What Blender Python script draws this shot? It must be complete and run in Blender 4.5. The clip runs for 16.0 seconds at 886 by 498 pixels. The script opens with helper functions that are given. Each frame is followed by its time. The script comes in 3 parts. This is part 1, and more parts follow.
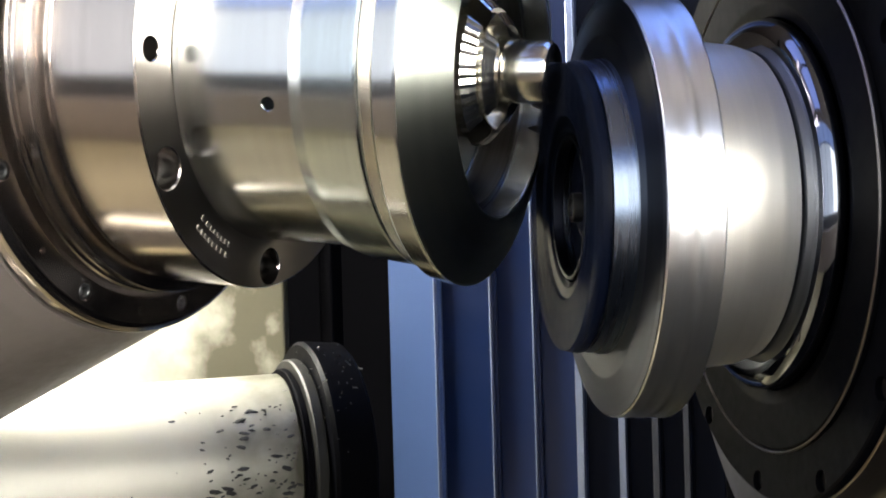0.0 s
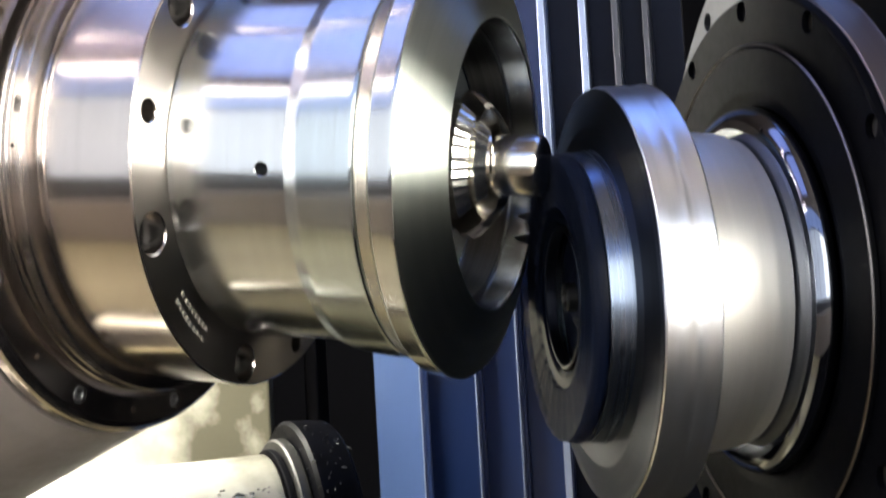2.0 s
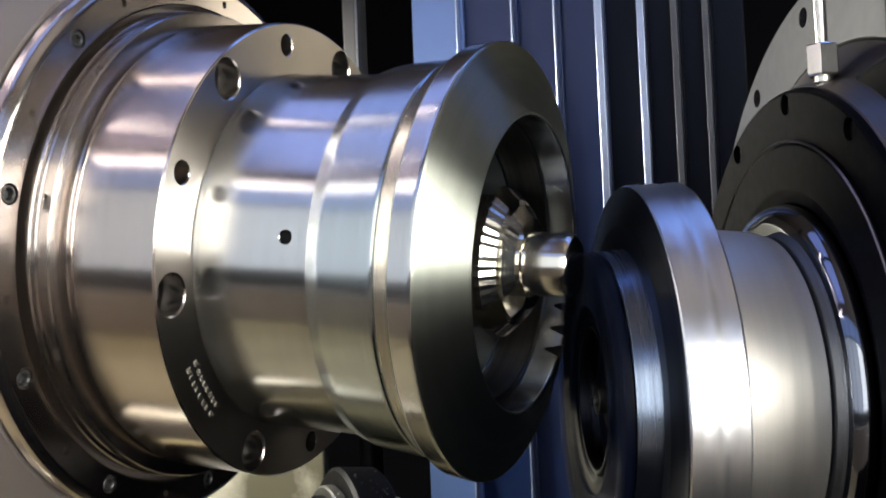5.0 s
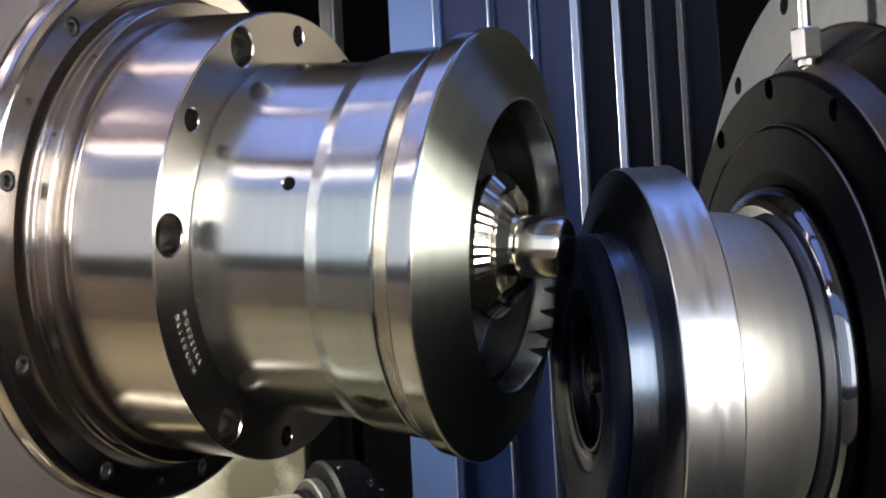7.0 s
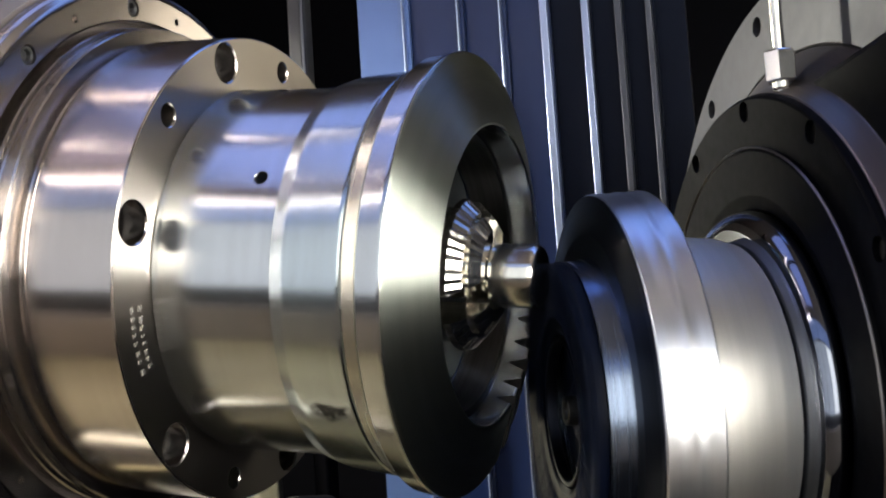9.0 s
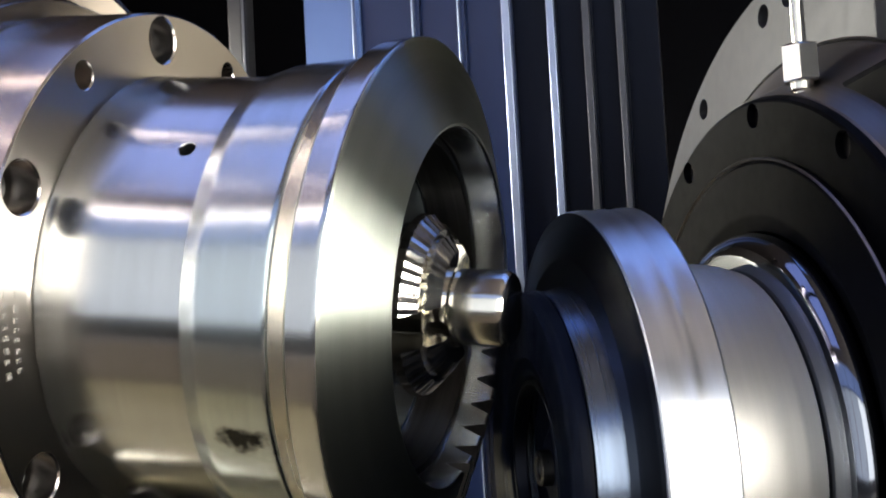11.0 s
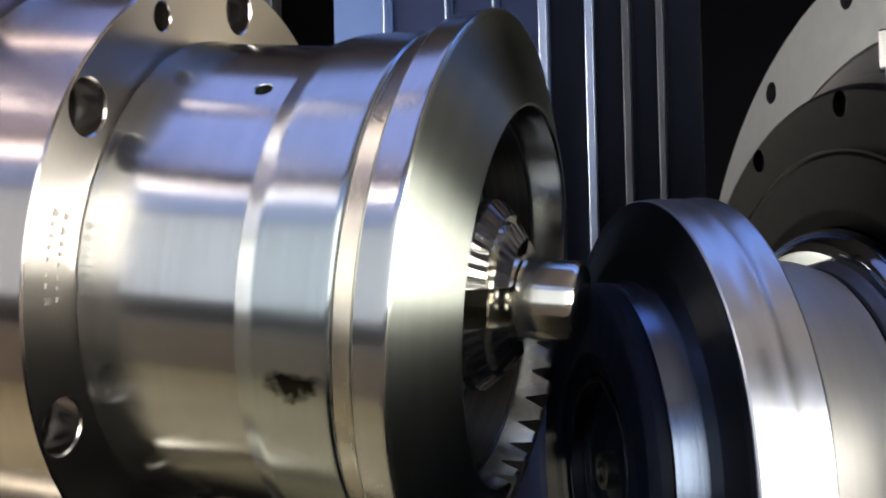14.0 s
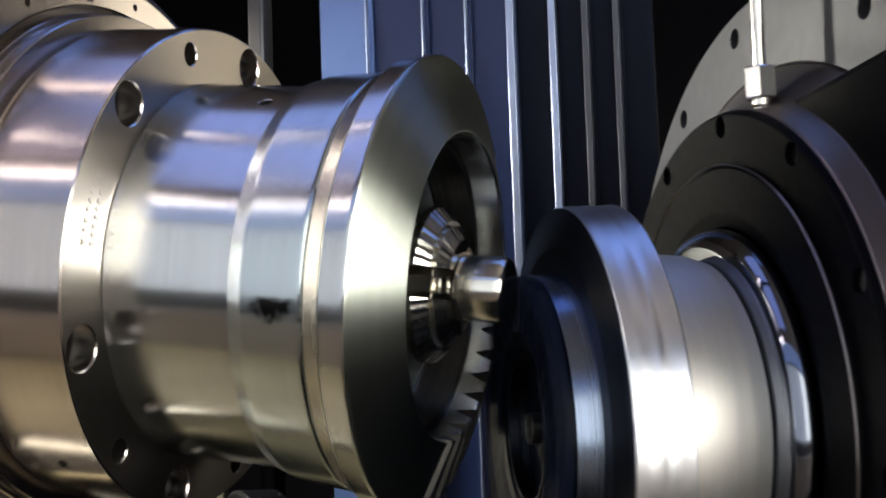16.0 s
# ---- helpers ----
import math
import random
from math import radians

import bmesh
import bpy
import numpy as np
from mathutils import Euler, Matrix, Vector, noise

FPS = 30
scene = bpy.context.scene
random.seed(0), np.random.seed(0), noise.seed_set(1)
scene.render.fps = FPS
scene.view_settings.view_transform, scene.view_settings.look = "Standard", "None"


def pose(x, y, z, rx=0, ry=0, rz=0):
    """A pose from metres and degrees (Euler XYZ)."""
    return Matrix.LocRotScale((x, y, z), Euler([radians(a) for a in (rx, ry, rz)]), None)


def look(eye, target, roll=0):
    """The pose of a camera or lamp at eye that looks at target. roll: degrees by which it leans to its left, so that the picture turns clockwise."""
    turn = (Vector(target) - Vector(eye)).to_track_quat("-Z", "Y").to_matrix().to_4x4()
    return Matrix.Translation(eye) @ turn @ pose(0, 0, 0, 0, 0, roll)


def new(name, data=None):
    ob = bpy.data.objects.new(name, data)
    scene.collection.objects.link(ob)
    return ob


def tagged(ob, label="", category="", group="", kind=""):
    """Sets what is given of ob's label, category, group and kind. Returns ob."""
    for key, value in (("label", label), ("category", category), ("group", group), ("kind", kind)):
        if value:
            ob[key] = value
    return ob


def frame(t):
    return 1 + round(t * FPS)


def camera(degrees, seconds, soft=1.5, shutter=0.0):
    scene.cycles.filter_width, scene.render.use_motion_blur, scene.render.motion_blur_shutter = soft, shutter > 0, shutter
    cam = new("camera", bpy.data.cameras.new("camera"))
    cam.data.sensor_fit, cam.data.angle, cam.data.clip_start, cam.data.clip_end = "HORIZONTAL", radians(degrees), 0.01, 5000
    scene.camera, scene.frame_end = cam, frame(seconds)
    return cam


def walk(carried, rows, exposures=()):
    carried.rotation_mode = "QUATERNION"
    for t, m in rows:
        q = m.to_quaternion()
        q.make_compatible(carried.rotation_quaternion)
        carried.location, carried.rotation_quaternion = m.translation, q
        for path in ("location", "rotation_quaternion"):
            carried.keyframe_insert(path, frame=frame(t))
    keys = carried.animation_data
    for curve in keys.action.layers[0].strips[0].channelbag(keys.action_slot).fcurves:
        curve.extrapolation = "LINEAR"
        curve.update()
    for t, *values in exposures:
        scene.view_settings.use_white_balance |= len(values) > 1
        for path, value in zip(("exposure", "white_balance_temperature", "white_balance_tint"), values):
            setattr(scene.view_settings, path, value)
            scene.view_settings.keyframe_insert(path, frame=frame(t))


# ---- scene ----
import itertools

cam = camera(43.68, 16.0, soft=1.9, shutter=0.5)
walk(cam, [
    (0.0, pose(0.3266, -0.5621, 1.0932, 89.78, 1.63, 21.84)),
    (0.5, pose(0.3283, -0.5629, 1.0933, 90.14, 1.95, 21.98)),
    (1.0, pose(0.3279, -0.5638, 1.0951, 89.91, 2.30, 22.16)),
    (1.5, pose(0.3280, -0.5681, 1.0932, 90.76, 2.36, 21.87)),
    (2.0, pose(0.3182, -0.5690, 1.1138, 92.64, 3.22, 20.53)),
    (2.5, pose(0.3159, -0.5664, 1.1411, 93.86, 2.83, 20.84)),
    (3.0, pose(0.3190, -0.5723, 1.1502, 94.62, 2.87, 20.69)),
    (3.5, pose(0.3336, -0.5747, 1.1721, 91.97, 2.57, 22.01)),
    (4.0, pose(0.3227, -0.5776, 1.1569, 93.75, 2.36, 21.28)),
    (4.2, pose(0.3376, -0.5651, 1.1658, 93.03, 2.38, 23.57)),
    (6.3, pose(0.3420, -0.5476, 1.1510, 92.84, 2.34, 24.70)),
    (6.5, pose(0.3412, -0.5524, 1.1475, 93.45, 2.68, 23.91)),
    (7.0, pose(0.3309, -0.5651, 1.1558, 92.87, 3.01, 22.78)),
    (7.5, pose(0.3369, -0.5727, 1.1504, 93.30, 3.42, 22.14)),
    (8.0, pose(0.3513, -0.5552, 1.1520, 93.83, 3.65, 23.15)),
    (8.5, pose(0.3610, -0.5527, 1.1535, 94.36, 4.08, 22.80)),
    (8.7, pose(0.3492, -0.5542, 1.1550, 94.44, 4.03, 22.36)),
    (10.8, pose(0.2901, -0.4583, 1.1766, 93.15, 3.06, 18.84)),
    (11.0, pose(0.2912, -0.4602, 1.1824, 93.29, 3.11, 18.77)),
    (11.5, pose(0.2768, -0.4407, 1.1841, 92.76, 4.29, 17.81)),
    (12.0, pose(0.2535, -0.4295, 1.1978, 91.00, 3.50, 18.19)),
    (12.5, pose(0.2687, -0.4101, 1.1778, 93.35, 4.41, 20.78)),
    (13.0, pose(0.2713, -0.4204, 1.1928, 91.68, 3.50, 20.39)),
    (13.5, pose(0.2654, -0.4241, 1.1926, 91.43, 3.35, 19.49)),
    (14.0, pose(0.2580, -0.4417, 1.1924, 91.63, 1.31, 18.82)),
    (14.5, pose(0.2790, -0.4481, 1.1835, 92.40, 1.34, 20.96)),
    (15.0, pose(0.2885, -0.4655, 1.1708, 93.46, 1.77, 19.84)),
    (15.5, pose(0.2897, -0.4938, 1.1672, 94.28, 2.20, 19.24)),
    (16.0, pose(0.3133, -0.5339, 1.1729, 93.22, 2.06, 18.82)),
], exposures=[(0.0, 0.74), (2.1, 0.84), (3.2, 0.18), (8.7, 0.12), (10.8, 0.20), (12.0, 0.12), (16.0, 0.03)])

# frames of the two spindles: local x runs along the axis, z is up
WORK = pose(0, 0, 1.2, 17.75, 6.15, -0.00)
TOOL = pose(0.1841, 0.0273, 1.1112, 18.50, 0.63, 28.44)
INDEX = 10.65            # degrees of one tooth
INDEX_TIMES = (1.70, 3.80, 5.93, 8.07, 10.22, 12.36, 14.52)

# ---- world and lights ----
world = bpy.data.worlds.new("hall_air")
scene.world = world
world.use_nodes = True
world.node_tree.nodes["Background"].inputs[0].default_value = (0.30, 0.36, 0.5, 1)
world.node_tree.nodes["Background"].inputs[1].default_value = 0.05


def lamp(name, m, sx, sy, watts, colour):
    d = bpy.data.lights.new(name, "AREA")
    d.shape, d.size, d.size_y, d.energy, d.color = "RECTANGLE", sx, sy, watts, colour
    ob = new(name, d)
    ob.matrix_world = m
    return ob


# the two strip lights under the roof of the machine, and the work light over the drum
lamp("strip_light_beam", look((-0.87, -0.115, 2.10), (-0.82, -0.1, 1.0)), 1.04, 0.02, 1.3, (1, 0.88, 0.84))
lamp("strip_light_beam", look((-0.97, -1.04, 2.10), (-0.85, -0.4, 1.0)), 0.84, 0.02, 0.7, (1, 0.9, 0.88))
lamp("work_light_beam", look((-0.76, 0.42, 1.525), (-0.72, 0.50, 0.9)), 0.30, 0.05, 30, (1, 0.97, 0.86))


# ---- materials ----
def nodes(name):
    m = bpy.data.materials.new(name)
    m.use_nodes = True
    t = m.node_tree
    return m, t, t.nodes["Principled BSDF"]


def add(t, kind, **values):
    n = t.nodes.new(kind)
    for k, v in values.items():
        n.inputs[k.replace("_", " ")].default_value = v
    return n


def ramp(t, src, stops):
    r = t.nodes.new("ShaderNodeValToRGB")
    e = r.color_ramp.elements
    for i, (p, c) in enumerate(stops):
        k = e[i] if i < 2 else e.new(p)
        k.position = p
        k.color = (*c, 1) if len(c) == 3 else c
    t.links.new(src, r.inputs[0])
    return r.outputs[0]


def turned(name, colour, rough=0.21, aniso=0.85, ring=260, stain=0.05, around="X"):
    """Metal turned on a lathe: fine rings round the axis, smears of oil; gloss drawn out along the axis."""
    m, t, b = nodes(name)
    co = t.nodes.new("ShaderNodeTexCoord")
    b.inputs["Metallic"].default_value = 1
    big = add(t, "ShaderNodeTexNoise", Scale=14.0, Detail=3.0, Roughness=0.55)
    t.links.new(co.outputs["Object"], big.inputs["Vector"])
    # rings: noise that changes fast along the axis and hardly around it
    mp = t.nodes.new("ShaderNodeMapping")
    mp.inputs["Scale"].default_value = (ring, 3, 3)
    t.links.new(co.outputs["Object"], mp.inputs[0])
    fine = add(t, "ShaderNodeTexNoise", Scale=1.0, Detail=4.0, Roughness=0.7)
    t.links.new(mp.outputs[0], fine.inputs["Vector"])
    both = add(t, "ShaderNodeMath")
    both.operation = "MULTIPLY_ADD"
    both.inputs[1].default_value = 0.6
    t.links.new(fine.outputs[0], both.inputs[0])
    half = add(t, "ShaderNodeMath")
    half.operation = "MULTIPLY"
    half.inputs[1].default_value = 0.4
    t.links.new(big.outputs[0], half.inputs[0])
    t.links.new(half.outputs[0], both.inputs[2])
    dark = tuple(c * (1 - stain * 3.0) for c in colour)
    t.links.new(ramp(t, both.outputs[0], [(0.3, dark), (0.7, colour)]), b.inputs["Base Color"])
    t.links.new(ramp(t, both.outputs[0], [(0.3, (rough * 1.15,) * 3), (0.7, (rough * 0.9,) * 3)]), b.inputs["Roughness"])
    b.inputs["Anisotropic"].default_value = aniso
    tg = t.nodes.new("ShaderNodeTangent")
    tg.direction_type, tg.axis = "RADIAL", around
    t.links.new(tg.outputs[0], b.inputs["Tangent"])
    b.inputs["Anisotropic Rotation"].default_value = 0.25
    return m


def coat(name, colour, rough=0.4, metal=0.0, grain=60.0, vary=0.25, bump=0.1, spec=0.5):
    """Paint, rubber or cast metal with grain and grime at two scales."""
    m, t, b = nodes(name)
    co = t.nodes.new("ShaderNodeTexCoord")
    big = add(t, "ShaderNodeTexNoise", Scale=5.0, Detail=6.0, Roughness=0.65)
    fine = add(t, "ShaderNodeTexNoise", Scale=grain, Detail=4.0)
    for n in (big, fine):
        t.links.new(co.outputs["Object"], n.inputs["Vector"])
    dark = tuple(c * (1 - vary) for c in colour)
    t.links.new(ramp(t, big.outputs[0], [(0.2, dark), (0.8, colour)]), b.inputs["Base Color"])
    t.links.new(ramp(t, fine.outputs[0], [(0.3, (rough * 0.9,) * 3), (0.7, (min(1, rough * 1.12),) * 3)]), b.inputs["Roughness"])
    b.inputs["Metallic"].default_value = metal
    b.inputs["Specular IOR Level"].default_value = spec
    bp = add(t, "ShaderNodeBump", Strength=bump, Distance=0.001)
    t.links.new(fine.outputs[0], bp.inputs["Height"])
    t.links.new(bp.outputs[0], b.inputs["Normal"])
    return m


ENGRAVED = coat("engraved_marking", (0.5, 0.47, 0.43), rough=0.5, metal=1.0)


def glow(name, colour, strength):
    m, t, b = nodes(name)
    b.inputs["Base Color"].default_value = (*colour, 1)
    b.inputs["Emission Color"].default_value = (*colour, 1)
    b.inputs["Emission Strength"].default_value = strength
    return m


STEEL = turned("turned_steel", (0.55, 0.50, 0.47), rough=0.18, aniso=0.7)
GROUND = turned("ground_steel", (0.585, 0.60, 0.61), rough=0.19, aniso=0.75, ring=273)
BAND = turned("pale_band_steel", (0.60, 0.585, 0.51), rough=0.26, aniso=0.6, ring=90, stain=0.03)
FACED = turned("faced_steel", (0.43, 0.395, 0.35), rough=0.31, aniso=0.95, ring=340)
SATIN = turned("satin_steel", (0.46, 0.49, 0.43), rough=0.35, aniso=0.94, ring=406)
# dark steel standing in for the darkness that bore and slots reflect
SHADE_STEEL = turned("shaded_steel", (0.16, 0.15, 0.14), rough=0.35, stain=0.2)
BRIGHT = turned("polished_steel", (0.80, 0.77, 0.70), rough=0.16, aniso=0.3)
RIM = turned("wheel_rim_steel", (0.78, 0.79, 0.81), rough=0.33, aniso=0.6, ring=123)
HUB = turned("wheel_hub_steel", (0.84, 0.81, 0.76), rough=0.52, aniso=0.35, ring=90)
BLACKENED = turned("blackened_steel", (0.034, 0.038, 0.055), rough=0.38, aniso=0.3, stain=0.2)
CUP = turned("dark_cup_steel", (0.28, 0.34, 0.46), rough=0.26, aniso=0.3, stain=0.15)
GLOSS = coat("black_gloss_seal", (0.24, 0.26, 0.31), rough=0.08, metal=1.0, grain=30, bump=0.01)
NAVY = coat("navy_black_face", (0.006, 0.009, 0.022), rough=0.5, grain=120, bump=0.05, spec=0.08)
NAVY_GLOSS = coat("navy_black_blade_ring", (0.002, 0.004, 0.012), rough=0.30, grain=120, bump=0.005, spec=0.08)
CAST = coat("dark_cast_housing", (0.0018, 0.0019, 0.0028), rough=0.45, metal=0.0, grain=150, bump=0.004, spec=0.035)
SKIRT = turned("brushed_dark_steel", (0.19, 0.17, 0.16), rough=0.36, aniso=0.6)
PALE = coat("pale_plate", (0.05, 0.05, 0.056), rough=0.42, metal=0.3, grain=90, vary=0.15)
ROOF = coat("brown_grey_roof", (0.085, 0.064, 0.056), rough=0.5)
PLATE = coat("grey_machine_plate", (0.22, 0.22, 0.23), rough=0.4, metal=0.5, grain=90)
HOUSE = coat("brown_grey_paint", (0.15, 0.13, 0.12), rough=0.38, metal=0.35, grain=120, vary=0.2)
DARK = coat("dark_recess", (0.02, 0.02, 0.022), rough=0.5)
SCREW = coat("black_oxide_screw", (0.10, 0.10, 0.10), rough=0.3, metal=0.9, grain=200)
# one cover in three tones: blue light fading rightwards is painted into them
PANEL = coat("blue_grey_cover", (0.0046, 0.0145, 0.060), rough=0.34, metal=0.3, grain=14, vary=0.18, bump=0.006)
PANEL_UNLIT = coat("unlit_cover", (0.0028, 0.0045, 0.011), rough=0.45, grain=14, bump=0.006, spec=0.09)
DULL = coat("dull_dark_steel", (0.014, 0.014, 0.013), rough=0.5, metal=0.3, grain=60)
# darker copy of LIP, for steel edges that should look poorly lit
LIP_DIM = coat("dimmed_cover_lip", (0.08, 0.085, 0.1), rough=0.45, metal=0.6, grain=60, vary=0.5)
PANEL_LIT = coat("lit_blue_cover", (0.09, 0.15, 0.33), rough=0.34, metal=0.4, grain=14, vary=0.15, bump=0.006)
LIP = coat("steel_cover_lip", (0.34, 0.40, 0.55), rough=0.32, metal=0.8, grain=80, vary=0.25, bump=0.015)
# near black with next to no gloss: unlit depth put into the colour
WALL = coat("near_black_enclosure", (0.003, 0.003, 0.004), rough=0.6, grain=50, spec=0.02)
APRON = coat("brown_grey_apron", (0.20, 0.165, 0.14), rough=0.5, grain=50)
CHUTE = coat("beige_steel_chute", (0.42, 0.36, 0.22), rough=0.45, metal=0.4, grain=30, vary=0.4)


def oily(name, colour, edge, reach):
    """Pale metal whose right end is stained with dark, olive oil."""
    m = coat(name, colour, rough=0.4, metal=0.2, grain=25, vary=0.2)
    t = m.node_tree
    b = t.nodes["Principled BSDF"]
    co = t.nodes.new("ShaderNodeTexCoord")
    sx = t.nodes.new("ShaderNodeSeparateXYZ")
    t.links.new(co.outputs["Object"], sx.inputs[0])
    far = t.nodes.new("ShaderNodeMapRange")
    far.inputs["From Min"].default_value, far.inputs["From Max"].default_value = edge - reach, edge
    t.links.new(sx.outputs[0], far.inputs["Value"])
    ns = add(t, "ShaderNodeTexNoise", Scale=9.0, Detail=5.0, Roughness=0.55)
    t.links.new(co.outputs["Object"], ns.inputs["Vector"])
    sm = t.nodes.new("ShaderNodeMath")
    sm.operation = "MULTIPLY"
    t.links.new(far.outputs[0], sm.inputs[0])
    t.links.new(ns.outputs[0], sm.inputs[1])
    mask = ramp(t, sm.outputs[0], [(0.10, (0, 0, 0)), (0.45, (1, 1, 1))])
    mix = t.nodes.new("ShaderNodeMix")
    mix.data_type = "RGBA"
    t.links.new(mask, mix.inputs[0])
    t.links.new(b.inputs["Base Color"].links[0].from_socket, mix.inputs[6])
    mix.inputs[7].default_value = (0.06, 0.056, 0.036, 1)
    t.links.new(mix.outputs[2], b.inputs["Base Color"])
    return m


DRUM = oily("pale_drum_metal", (0.62, 0.60, 0.52), 0.02, 0.20)
SHEET = oily("pale_sheet_metal", (0.60, 0.58, 0.50), 0.45, 0.38)
SWARF = coat("swarf", (0.25, 0.25, 0.24), rough=0.3, metal=0.9)
TUBE = glow("strip_light_glow", (1.0, 0.84, 0.82), 9)
PANE_WHITE = glow("daylight_pane_white", (0.98, 0.98, 0.93), 3.0)
PANE_SIDE = glow("daylight_pane_side", (1.0, 0.98, 0.91), 29.0)
GLOW_BACK = glow("added_warm_glow_back", (1.0, 0.90, 0.72), 2.8)
PANE_LEFT = glow("daylight_pane_left", (0.98, 0.96, 0.95), 2.4)
PANE_LEFT_BLUE = glow("daylight_pane_left_blue", (0.55, 0.55, 0.8), 0.35)
PANE_SHADED = glow("daylight_pane_shaded", (0.86, 0.92, 1.0), 0.75)
PANE_BLUE = glow("daylight_pane_blue", (0.42, 0.56, 1.0), 0.70)
GLOW_ROOF_BLUE = glow("added_roof_glow_blue", (0.2, 0.36, 1.0), 0.55)
GLOW_ROOF = glow("added_roof_glow_lavender", (0.52, 0.45, 0.58), 0.25)
GLOW_ROOF_MID = glow("added_roof_glow_pale_blue", (0.32, 0.42, 0.95), 0.45)


# ---- mesh helpers ----
def mesh(name, bm, mat, parent=None, label="", m=None):
    me = bpy.data.meshes.new(name)
    bm.normal_update()
    bm.to_mesh(me)
    bm.free()
    me.materials.append(mat)
    ob = new(name, me)
    if parent:
        ob.parent = parent
    if m is not None:
        ob.matrix_basis = m
    if label:
        ob["label"] = label
    return ob


def part(name, bm, mat, parent, label="", m=None):
    return mesh(name, bm, mat, parent, label, m)


def thing(name, m, label, category, group="", kind=""):
    ob = new(name)
    ob.empty_display_size = 0.05
    ob.matrix_world = m
    return tagged(ob, label, category, group, kind)


def soften(bm, limit=28):
    """Smooth faces, with the sharp edges kept sharp."""
    bm.normal_update()
    for f in bm.faces:
        f.smooth = True
    for e in bm.edges:
        if len(e.link_faces) == 2:
            e.smooth = e.calc_face_angle(0) < radians(limit)
    return bm


def lathe(prof, seg=128, closed=True, bm=None):
    """A body turned about local x from (x, radius) points."""
    bm = bm or bmesh.new()
    rings = []
    # long straight runs get a ring near each end, so that their shading stays straight
    full, ends = [], list(prof[1:]) + ([prof[0]] if closed else [])
    for p, q in itertools.zip_longest(prof, ends):
        full.append(p)
        if q and math.dist(p, q) > 0.003 and max(p[1], q[1]) > 0.03:
            k = 0.0007 / math.dist(p, q)
            full += [(p[0] + (q[0] - p[0]) * f, p[1] + (q[1] - p[1]) * f) for f in (k, 1 - k)]
    for x, r in full:
        if r < 1e-6:
            rings.append([bm.verts.new((x, 0, 0))])
        else:
            rings.append([bm.verts.new((x, -r * math.cos(2 * math.pi * k / seg), r * math.sin(2 * math.pi * k / seg))) for k in range(seg)])
    pairs = list(zip(rings, rings[1:]))
    if closed:
        pairs.append((rings[-1], rings[0]))
    for a, b in pairs:
        for k in range(seg):
            j = (k + 1) % seg
            if len(a) == 1 and len(b) == 1:
                break
            if len(a) == 1:
                bm.faces.new((a[0], b[k], b[j]))
            elif len(b) == 1:
                bm.faces.new((a[k], b[0], a[j]))
            else:
                bm.faces.new((a[k], b[k], b[j], a[j]))
    bmesh.ops.recalc_face_normals(bm, faces=bm.faces[:])
    return soften(bm)


def rounded(prof, r=0.0008):
    """The same outline with its corners broken by a small chamfer."""
    out, n = [], len(prof)
    for i in range(n):
        p, a, b = Vector(prof[i]), Vector(prof[i - 1]), Vector(prof[(i + 1) % n])
        if p[1] < 1e-6:
            out.append(tuple(p))
            continue
        d1, d2 = a - p, b - p
        k1, k2 = min(r, d1.length * 0.4), min(r, d2.length * 0.4)
        out += [tuple(p + d1.normalized() * k1), tuple(p + d2.normalized() * k2)]
    return out


def box(sx, sy, sz, bev=0.0, bm=None, at=(0, 0, 0)):
    fresh = bmesh.new()
    bmesh.ops.create_cube(fresh, size=1)
    bmesh.ops.scale(fresh, vec=(sx, sy, sz), verts=fresh.verts)
    if bev:
        bmesh.ops.bevel(fresh, geom=fresh.edges[:], offset=bev, segments=2, affect="EDGES", profile=0.5)
    bmesh.ops.translate(fresh, vec=at, verts=fresh.verts)
    return fresh


def around(x, r, deg, spin=0):
    """A pose on the turned body: at x along it and r from its axis, at an angle from the near side upwards; its own x stays along the axis, its z points outwards."""
    a = radians(deg)
    out = Vector((0, -math.cos(a), math.sin(a)))
    side = out.cross(Vector((1, 0, 0)))
    m = Matrix(((1, side[0], out[0], x), (0, side[1], out[1], r * out[1]), (0, side[2], out[2], r * out[2]), (0, 0, 0, 1)))
    return m


def carve(ob, cutters, how="DIFFERENCE"):
    """Cuts the cutters' meshes out of ob, once, while the place is built."""
    bm = bmesh.new()
    for c, m in cutters:
        bmesh.ops.transform(c, matrix=m, verts=c.verts)
        tmp = bpy.data.meshes.new("cut")
        c.to_mesh(tmp)
        bm.from_mesh(tmp)
        bpy.data.meshes.remove(tmp)
        c.free()
    me = bpy.data.meshes.new("cut")
    bm.to_mesh(me)
    bm.free()
    tool = bpy.data.objects.new("cut", me)
    scene.collection.objects.link(tool)
    keep_parent, keep = ob.parent, ob.matrix_basis.copy()
    ob.parent, ob.matrix_basis = None, Matrix()
    md = ob.modifiers.new("cut", "BOOLEAN")
    md.operation, md.object, md.solver = how, tool, "EXACT"
    dg = bpy.context.evaluated_depsgraph_get()
    done = bpy.data.meshes.new_from_object(ob.evaluated_get(dg))
    ob.modifiers.clear()
    ob.data = done
    ob.parent, ob.matrix_basis = keep_parent, keep
    bpy.data.objects.remove(tool)
    b = bmesh.new()
    b.from_mesh(done)
    soften(b)
    b.to_mesh(done)
    b.free()
    return ob


def face_off(ob, mat):
    """Gives the faces that look along the axis a material of their own."""
    ob.data.materials.append(mat)
    for f in ob.data.polygons:
        if f.normal.x > 0.9:
            f.material_index = 1


